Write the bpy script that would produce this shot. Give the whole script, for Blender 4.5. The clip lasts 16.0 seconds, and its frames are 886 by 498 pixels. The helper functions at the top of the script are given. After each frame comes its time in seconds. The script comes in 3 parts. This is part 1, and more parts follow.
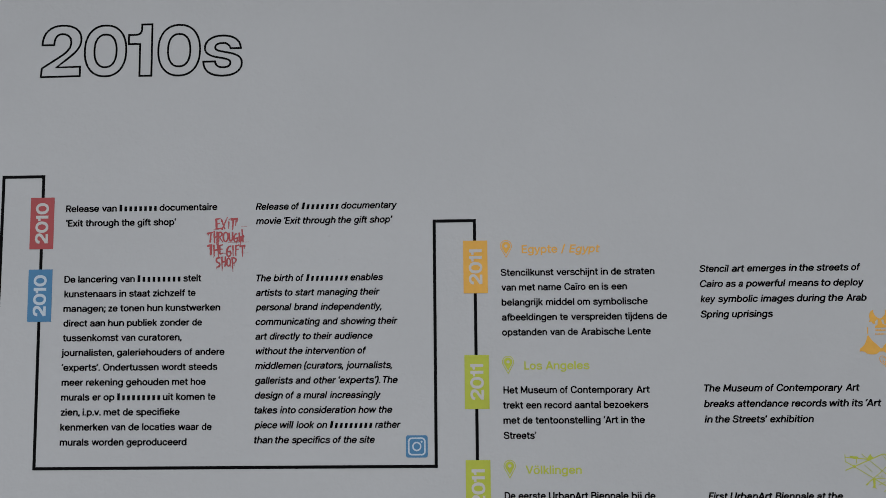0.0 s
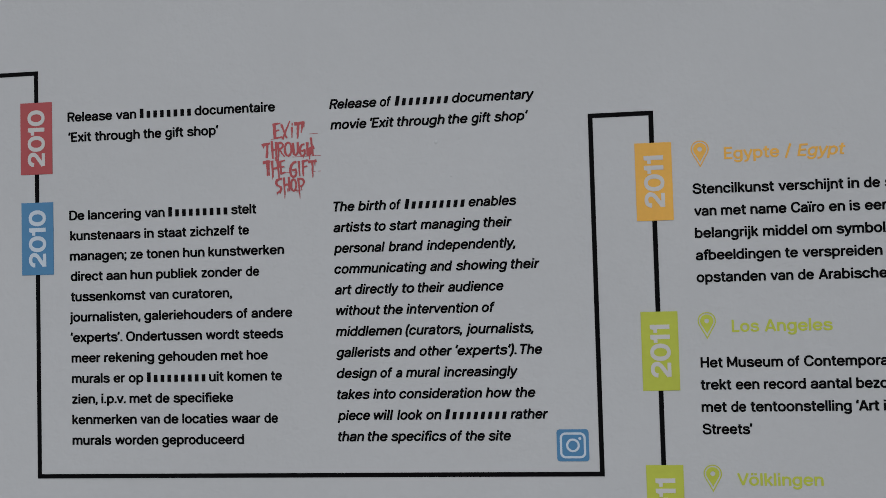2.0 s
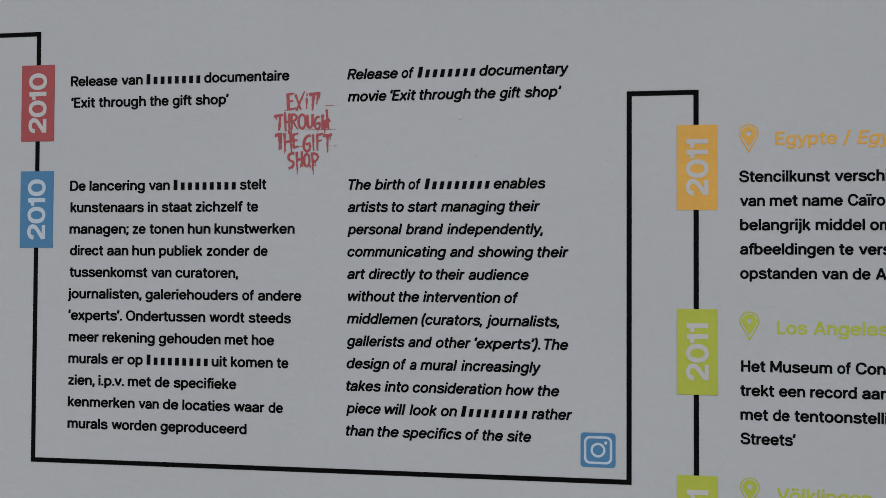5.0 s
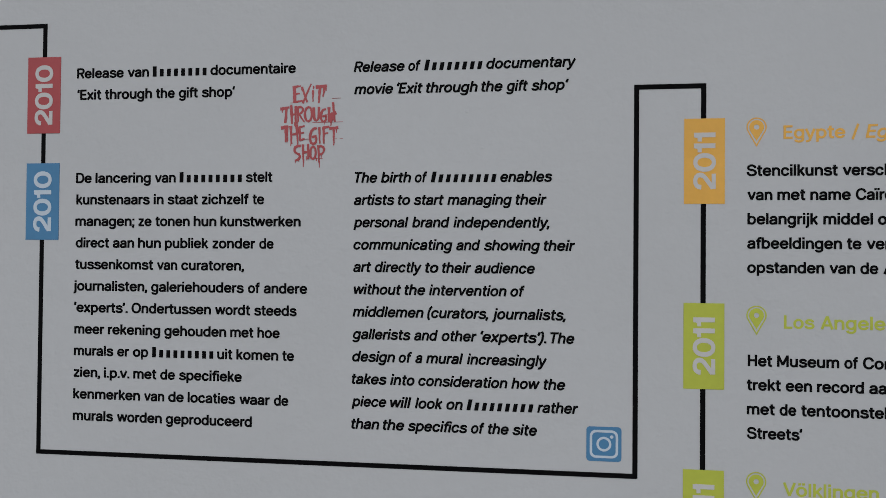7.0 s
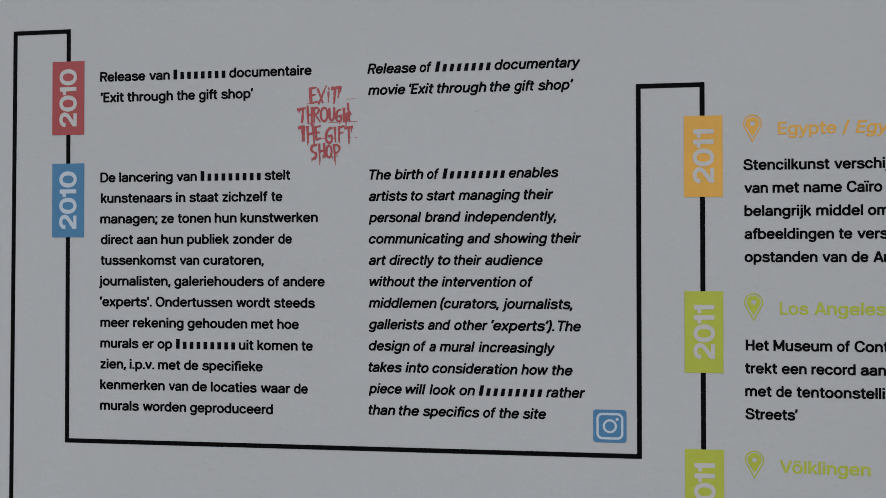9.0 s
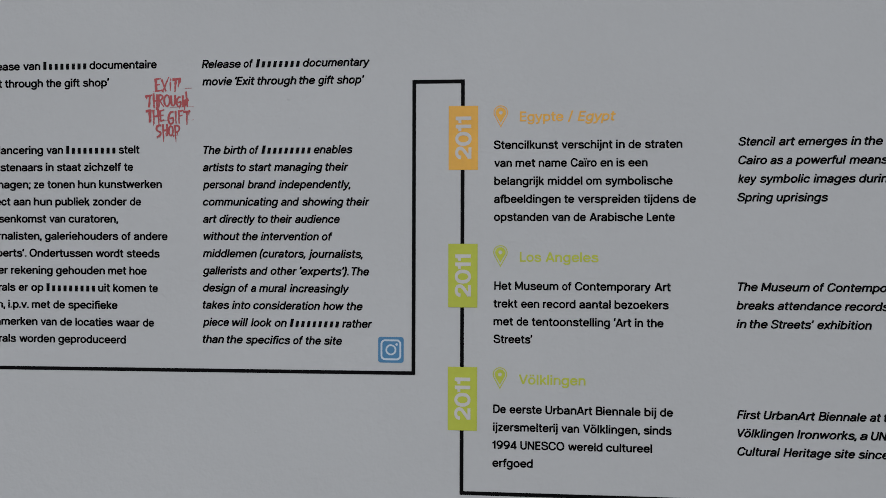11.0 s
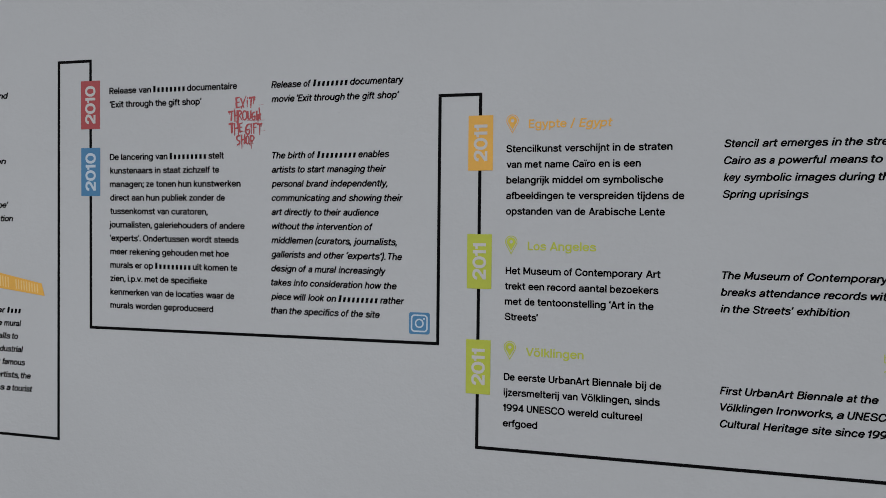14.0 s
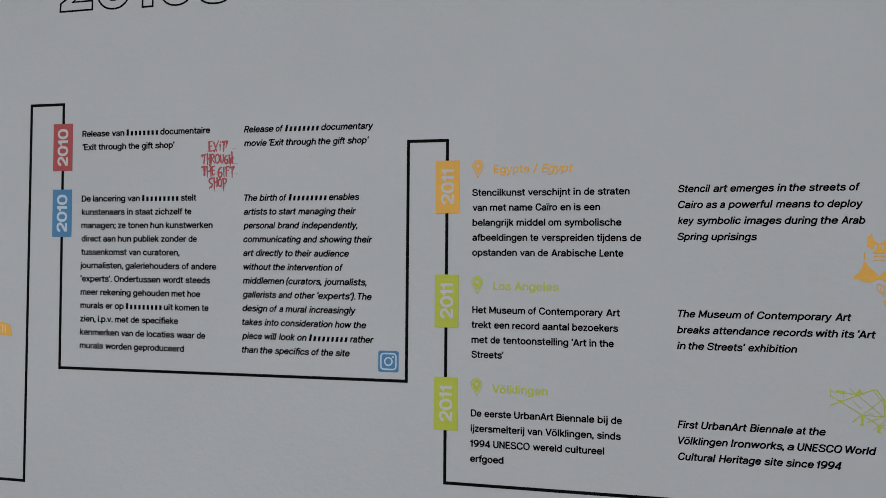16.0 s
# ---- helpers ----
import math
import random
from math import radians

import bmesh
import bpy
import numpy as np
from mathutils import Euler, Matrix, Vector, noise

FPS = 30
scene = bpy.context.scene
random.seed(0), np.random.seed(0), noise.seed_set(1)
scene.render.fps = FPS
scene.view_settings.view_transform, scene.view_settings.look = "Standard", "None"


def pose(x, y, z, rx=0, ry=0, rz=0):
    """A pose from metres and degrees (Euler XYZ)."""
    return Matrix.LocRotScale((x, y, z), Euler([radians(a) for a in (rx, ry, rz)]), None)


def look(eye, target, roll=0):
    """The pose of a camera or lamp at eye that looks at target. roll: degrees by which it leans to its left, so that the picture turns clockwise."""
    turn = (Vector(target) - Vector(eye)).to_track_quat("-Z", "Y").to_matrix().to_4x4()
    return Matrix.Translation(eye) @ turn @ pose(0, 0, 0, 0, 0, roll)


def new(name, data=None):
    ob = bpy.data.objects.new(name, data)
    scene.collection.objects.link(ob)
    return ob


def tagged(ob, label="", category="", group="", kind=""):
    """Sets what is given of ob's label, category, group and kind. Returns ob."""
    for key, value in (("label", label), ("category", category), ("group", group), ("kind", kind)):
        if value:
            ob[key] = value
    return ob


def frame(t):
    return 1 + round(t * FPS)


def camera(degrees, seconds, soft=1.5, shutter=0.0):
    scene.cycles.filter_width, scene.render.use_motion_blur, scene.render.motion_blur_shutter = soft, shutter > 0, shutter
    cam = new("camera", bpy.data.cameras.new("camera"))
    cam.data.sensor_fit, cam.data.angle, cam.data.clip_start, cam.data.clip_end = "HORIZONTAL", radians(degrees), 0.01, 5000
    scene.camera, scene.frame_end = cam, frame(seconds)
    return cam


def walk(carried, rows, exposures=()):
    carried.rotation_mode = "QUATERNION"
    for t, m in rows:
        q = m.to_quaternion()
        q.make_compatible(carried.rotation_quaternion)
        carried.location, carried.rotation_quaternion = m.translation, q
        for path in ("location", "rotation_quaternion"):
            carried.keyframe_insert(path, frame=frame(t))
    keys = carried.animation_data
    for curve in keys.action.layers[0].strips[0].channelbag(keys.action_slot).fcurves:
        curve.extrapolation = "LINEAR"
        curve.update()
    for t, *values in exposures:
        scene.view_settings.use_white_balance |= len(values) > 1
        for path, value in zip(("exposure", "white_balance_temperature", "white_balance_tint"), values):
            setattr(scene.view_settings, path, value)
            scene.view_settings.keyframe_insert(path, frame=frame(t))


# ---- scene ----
cam = camera(58.3, 16.0, soft=0.8)
PATH = [
    (0, (0.018, 0.02, 1.566), (-0.058, 2.011, 1.738), -0.55),
    (0.5, (0.022, 0.094, 1.567), (-0.07, 2.086, 1.726), -0.9),
    (0.7, (0.003, 0.129, 1.558), (-0.093, 2.121, 1.71), -0.92),
    (1, (-0.034, 0.231, 1.551), (-0.192, 2.222, 1.644), -1.05),
    (1.2, (-0.086, 0.308, 1.537), (-0.229, 2.301, 1.627), -1.27),
    (1.5, (-0.117, 0.415, 1.551), (-0.29, 2.406, 1.619), -1.5),
    (2, (-0.146, 0.515, 1.546), (-0.366, 2.502, 1.616), -1.6),
    (2.5, (-0.147, 0.558, 1.55), (-0.377, 2.545, 1.602), -1.4),
    (3, (-0.147, 0.579, 1.545), (-0.395, 2.562, 1.601), -1.1),
    (3.5, (-0.16, 0.581, 1.548), (-0.401, 2.566, 1.593), -0.8),
    (4, (-0.152, 0.594, 1.547), (-0.412, 2.577, 1.589), -0.3),
    (6.5, (-0.155, 0.594, 1.541), (-0.437, 2.574, 1.574), 0.5),
    (7, (-0.158, 0.595, 1.539), (-0.441, 2.574, 1.572), 0.5),
    (7.5, (-0.166, 0.595, 1.539), (-0.439, 2.576, 1.572), 0.4),
    (8, (-0.175, 0.588, 1.54), (-0.454, 2.569, 1.572), 0.4),
    (8.5, (-0.191, 0.57, 1.535), (-0.471, 2.55, 1.574), 0.4),
    (8.7, (-0.192, 0.563, 1.537), (-0.468, 2.543, 1.569), 0.2),
    (10.8, (0.118, 0.314, 1.494), (-0.09, 2.304, 1.495), 0.3),
    (11, (0.099, 0.295, 1.497), (-0.068, 2.288, 1.475), 0.2),
    (11.5, (0.125, 0.269, 1.51), (0.091, 2.27, 1.45), -0.2),
    (11.7, (0.153, 0.272, 1.496), (0.164, 2.273, 1.451), -0.3),
    (12, (0.26, 0.251, 1.503), (0.231, 2.25, 1.442), -0.3),
    (12.2, (0.298, 0.238, 1.5), (0.271, 2.237, 1.429), 0.1),
    (12.5, (0.344, 0.205, 1.49), (0.216, 2.199, 1.423), 0.3),
    (12.7, (0.347, 0.187, 1.502), (0.149, 2.176, 1.419), 0.3),
    (13, (0.352, 0.172, 1.49), (0.003, 2.14, 1.424), 0.4),
    (13.2, (0.348, 0.157, 1.486), (-0.081, 2.11, 1.428), 0.5),
    (13.5, (0.356, 0.147, 1.493), (-0.155, 2.08, 1.437), 0.6),
    (14, (0.366, 0.114, 1.504), (-0.171, 2.04, 1.449), 0.6),
    (14.2, (0.354, 0.096, 1.502), (-0.156, 2.03, 1.459), 0.6),
    (14.5, (0.381, 0.083, 1.514), (-0.139, 2.014, 1.499), 0.6),
    (15, (0.374, 0.064, 1.518), (-0.117, 2.003, 1.526), 0.3),
    (15.5, (0.37, 0.062, 1.517), (-0.1, 2.006, 1.541), 0.3),
    (16, (0.369, 0.06, 1.516), (-0.078, 2.009, 1.549), 0.5),
]
EXPOSURES = [(0.0, 0.0), (16.0, 0.0)]
walk(cam, [(t, look(eye, target, roll)) for t, eye, target, roll in PATH], EXPOSURES)

# ---- world and lamps ----
world = bpy.data.worlds.new("world")
world.use_nodes = True
world.node_tree.nodes["Background"].inputs[0].default_value = (0.6, 0.7, 0.8, 1)
world.node_tree.nodes["Background"].inputs[1].default_value = 0.02
scene.world = world


def ceiling_lamp(x, y, sx, sy, watts):
    data = bpy.data.lights.new("ceiling_lamp", "AREA")
    data.shape, data.size, data.size_y, data.energy = "RECTANGLE", sx, sy, watts
    data.color = (0.968, 0.985, 1.03)
    ob = new("ceiling_lamp", data)
    ob.matrix_world = pose(x, y, 3.35)
    return tagged(ob, "long pale ceiling lamp panel lighting the white wall", "lamp")


LAMP_WATTS = 69.5
ceiling_lamp(-1.6, -1.3, 2.4, 0.5, LAMP_WATTS * 1.1)
ceiling_lamp(1.6, -1.3, 2.4, 0.5, LAMP_WATTS * 0.88)

# ---- materials ----
WALL_Y = 1.61


def material(name, colour, rough=0.6, metal=0.0, vary=0.06, scale=6.0, grain=0.0, grain_scale=300.0, bump=0.0, bump_scale=200.0, broad=0.0, broad_scale=40.0, gloss=0.3):
    """Paint, film or board: two scales of colour change, two scales of relief."""
    mat = bpy.data.materials.new(name)
    mat.use_nodes = True
    n, link = mat.node_tree.nodes, mat.node_tree.links.new
    bsdf = n["Principled BSDF"]
    bsdf.inputs["Roughness"].default_value = rough
    bsdf.inputs["Metallic"].default_value = metal
    bsdf.inputs["Specular IOR Level"].default_value = gloss
    coord = n.new("ShaderNodeTexCoord")
    geo = n.new("ShaderNodeNewGeometry")

    def noise_at(size, detail=4.0, rough_=0.55):
        t = n.new("ShaderNodeTexNoise")
        t.inputs["Scale"].default_value, t.inputs["Detail"].default_value, t.inputs["Roughness"].default_value = size, detail, rough_
        link(geo.outputs["Position"], t.inputs["Vector"])
        return t.outputs["Fac"]

    def scaled(fac, lo, hi):
        r = n.new("ShaderNodeMapRange")
        r.inputs["From Min"].default_value, r.inputs["From Max"].default_value = 0.3, 0.7
        r.inputs["To Min"].default_value, r.inputs["To Max"].default_value = lo, hi
        link(fac, r.inputs["Value"])
        return r.outputs["Result"]

    mul = n.new("ShaderNodeMath")
    mul.operation = "MULTIPLY"
    link(scaled(noise_at(scale), 1 - vary, 1 + vary), mul.inputs[0])
    link(scaled(noise_at(grain_scale, 2.0), 1 - grain, 1 + grain), mul.inputs[1])
    tint = n.new("ShaderNodeVectorMath")
    tint.operation = "SCALE"
    tint.inputs[0].default_value = colour
    link(mul.outputs[0], tint.inputs["Scale"])
    link(tint.outputs["Vector"], bsdf.inputs["Base Color"])
    link(scaled(noise_at(scale * 3), max(rough - 0.08, 0.05), min(rough + 0.08, 1)), bsdf.inputs["Roughness"])
    if bump:
        add = n.new("ShaderNodeMath")
        add.operation = "ADD"
        a, b = n.new("ShaderNodeMath"), n.new("ShaderNodeMath")
        for node, fac, k in ((a, noise_at(bump_scale, 3.0), bump), (b, noise_at(broad_scale, 2.0), broad)):
            node.operation = "MULTIPLY"
            link(fac, node.inputs[0])
            node.inputs[1].default_value = k
            link(node.outputs[0], add.inputs[0 if node is a else 1])
        bm_ = n.new("ShaderNodeBump")
        bm_.inputs["Strength"].default_value, bm_.inputs["Distance"].default_value = 1.0, 1.0
        link(add.outputs[0], bm_.inputs["Height"])
        link(bm_.outputs["Normal"], bsdf.inputs["Normal"])
    return mat


RELIEF = dict(bump=0.0004, bump_scale=190.0, broad=0.0009, broad_scale=60.0)
PAINT = material("rolled_wall_paint", (0.55, 0.56, 0.57), 0.62, vary=0.025, scale=2.2, grain=0.008, grain_scale=90.0, gloss=0.25, **RELIEF)
PLAIN = material("plain_wall_paint", (0.6, 0.6, 0.6), 0.7, vary=0.03, scale=2.0, bump=0.0008)
CEILING = material("ceiling_paint", (0.7, 0.7, 0.7), 0.8, vary=0.03, bump=0.0008)
CONCRETE = material("polished_concrete", (0.3, 0.3, 0.29), 0.4, vary=0.15, scale=1.5, grain=0.08, bump=0.0004)
FILM = dict(vary=0.04, scale=14.0, grain=0.02, grain_scale=120.0, bump=0.0001, bump_scale=150.0, broad=0.0003, broad_scale=60.0)
BLACK = material("black_film", (0.004, 0.004, 0.0045), 0.7, gloss=0.04, vary=0.04, scale=14.0)
RED = material("brick_red_film", (0.43, 0.082, 0.088), 0.5, **FILM)
BLUE = material("steel_blue_film", (0.080, 0.235, 0.42), 0.5, **FILM)
ORANGE = material("ochre_orange_film", (0.83, 0.45, 0.088), 0.5, **FILM)
GREEN = material("lime_green_film", (0.50, 0.55, 0.075), 0.5, **FILM)
WHITE = material("white_film", (0.60, 0.59, 0.58), 0.5, **FILM)
PALE_BLUE = material("pale_blue_film", (0.57, 0.65, 0.73), 0.5, **FILM)
PALE_ORANGE = material("pale_orange_film", (0.9, 0.63, 0.26), 0.5, **FILM)

# ---- the room ----


def box(name, lo, hi, mat, label="", category=""):
    bm = bmesh.new()
    bmesh.ops.create_cube(bm, size=1)
    for v in bm.verts:
        v.co = [lo[i] + (v.co[i] + 0.5) * (hi[i] - lo[i]) for i in range(3)]
    me = bpy.data.meshes.new(name)
    bm.to_mesh(me)
    bm.free()
    me.materials.append(mat)
    return tagged(new(name, me), label, category, kind="structure")


wall_north = box("wall_north", (-4.2, WALL_Y, 0), (4.2, WALL_Y + 0.2, 3.5), PAINT, "light grey rolled paint wall carrying the printed timeline", "wall")
box("wall_south", (-4.2, -4.2, 0), (4.2, -4.0, 3.5), PLAIN, "plain painted wall behind the walk", "wall")
box("wall_west", (-4.4, -4.2, 0), (-4.2, WALL_Y + 0.2, 3.5), PLAIN, "plain painted side wall", "wall")
box("wall_east", (4.2, -4.2, 0), (4.4, WALL_Y + 0.2, 3.5), PLAIN, "plain painted side wall", "wall")
box("floor", (-4.4, -4.2, -0.2), (4.4, WALL_Y + 0.2, 0), CONCRETE, "smooth grey concrete gallery floor", "floor")
box("ceiling", (-4.4, -4.2, 3.5), (4.4, WALL_Y + 0.2, 3.7), CEILING, "plain white gallery ceiling", "ceiling")

# ---- flat shapes on the wall: x along the wall, z up ----
LINE, PLATE, TOP = 0.0005, 0.0008, 0.0012


def thing(name, x, z, label, category, group=""):
    ob = new(name)
    ob.empty_display_size = 0.02
    ob.location = (x, WALL_Y, z)
    return tagged(ob, label, category, group)


def part(name, bm, mat, parent, label=""):
    me = bpy.data.meshes.new(name)
    bm.normal_update()
    bm.to_mesh(me)
    bm.free()
    me.materials.append(mat)
    ob = new(name, me)
    ob.parent = parent
    up, off = parent, Vector()
    while up:
        off += up.location
        up = up.parent
    me.transform(Matrix.Translation(-off))
    return tagged(ob, label)


def slab(bm, loop, proud, back=0.0):
    """A flat piece of film with the outline loop."""
    front = [bm.verts.new((x, WALL_Y - proud, z)) for x, z in loop]
    rear = [bm.verts.new((x, WALL_Y + 0.0003 - back, z)) for x, z in loop]
    face = bm.faces.new(front)
    face.normal_update()
    if face.normal.y > 0:
        face.normal_flip()
    for i in range(len(loop)):
        j = (i + 1) % len(loop)
        bm.faces.new((front[i], front[j], rear[j], rear[i]))
    return bm


def ring(bm, outer, inner, proud):
    """A band of film between two outlines of as many corners."""
    n = len(outer)
    fo, fi = ([bm.verts.new((x, WALL_Y - proud, z)) for x, z in loop] for loop in (outer, inner))
    ro, ri = ([bm.verts.new((x, WALL_Y + 0.0003, z)) for x, z in loop] for loop in (outer, inner))
    for i in range(n):
        j = (i + 1) % n
        for quad in ((fo[i], fo[j], fi[j], fi[i]), (fo[i], fo[j], ro[j], ro[i]), (fi[i], fi[j], ri[j], ri[i])):
            bm.faces.new(quad)
    bmesh.ops.recalc_face_normals(bm, faces=bm.faces)
    return bm


def rect(x0, z0, x1, z1):
    return [(x0, z0), (x1, z0), (x1, z1), (x0, z1)]


def trace(text, steps=8):
    """Polylines from a drawing in M, L, C and Z letters."""
    lines, mode, nums = [], "M", []
    for word in text.replace("M", " M ").replace("L", " L ").replace("C", " C ").replace("Z", " Z ").split():
        if word in "MLCZ":
            mode, nums = word, []
            if word == "Z" and math.dist(lines[-1][-1], lines[-1][0]) > 1e-6:
                lines[-1].append(lines[-1][0])
            continue
        nums.append(tuple(float(v) for v in word.split(",")))
        if mode == "M":
            lines.append([nums.pop()])
            mode = "L"
        elif mode == "L":
            lines[-1].append(nums.pop())
        elif len(nums) == 3:
            p0 = np.array(lines[-1][-1])
            p1, p2, p3 = (np.array(p) for p in nums)
            for k in range(1, steps + 1):
                s = k / steps
                lines[-1].append(tuple((1 - s) ** 3 * p0 + 3 * s * (1 - s) ** 2 * p1 + 3 * s * s * (1 - s) * p2 + s ** 3 * p3))
            nums = []
    return lines


def placed(line, x, z, kx, kz):
    return [(x + kx * a, z + kz * b) for a, b in line]


def ribbon(bm, line, width, proud, wobble=0.0, taper=1.0):
    """A band along a polyline, mitred at its corners. taper: its last width over its first."""
    closed = math.dist(line[0], line[-1]) < 1e-7
    pts = [np.array(p) for p in (line[:-1] if closed else line)]
    n = len(pts)
    left, right = [], []
    for i in range(n):
        ways = []
        for a, b in ((i - 1, i), (i, i + 1)):
            if closed or (a >= 0 and b < n):
                d = pts[b % n] - pts[a % n]
                ways.append(d / max(np.hypot(*d), 1e-9))
        t = sum(ways)
        t = t / max(np.hypot(*t), 1e-9)
        nrm = np.array((-t[1], t[0]))
        k = 1 / max(np.dot(t, ways[-1]), 0.45)
        w = width / 2 * k * (1 + random.uniform(-wobble, wobble)) * (1 + (taper - 1) * i / (n - 1))
        left.append(pts[i] + nrm * w)
        right.append(pts[i] - nrm * w)
    if closed:
        return ring(bm, left, right, proud)
    fl, fr = ([bm.verts.new((x, WALL_Y - proud, z)) for x, z in side] for side in (left, right))
    rl, rr = ([bm.verts.new((x, WALL_Y + 0.0003, z)) for x, z in side] for side in (left, right))
    for i in range(n - 1):
        for quad in ((fl[i], fl[i + 1], fr[i + 1], fr[i]), (fl[i], fl[i + 1], rl[i + 1], rl[i]), (fr[i], fr[i + 1], rr[i + 1], rr[i])):
            bm.faces.new(quad)
    for k in (0, n - 1):
        bm.faces.new((fl[k], fr[k], rr[k], rl[k]))
    bmesh.ops.recalc_face_normals(bm, faces=bm.faces)
    return bm


# ---- lettering: a bold grotesque drawn in strokes; capitals 100 high, small letters 73 ----
STEM = "M16,0 L16,100"
BOWL = "C{0},54 {1},66 {2},66 C{3},66 {4},54 {4},36.5 C{4},19 {3},7 {2},7 C{1},7 {0},19 {0},36.5 Z"
ROUND = "M13,36.5 " + BOWL.format(13, 23.5, 39, 54.5, 65)
RIGHT_BOWL = "M15,36.5 " + BOWL.format(15, 26, 40, 55, 66)
LEFT_BOWL = "M12,36.5 " + BOWL.format(12, 23, 38, 52, 63)
ARCH = "M16,38 C16,56 26,66 39,66 C53,66 61,57 61,42 L61,0"
COMMA = "M15,18 L15,3 L9,-15"
DOT = "M15,0 L15,18"
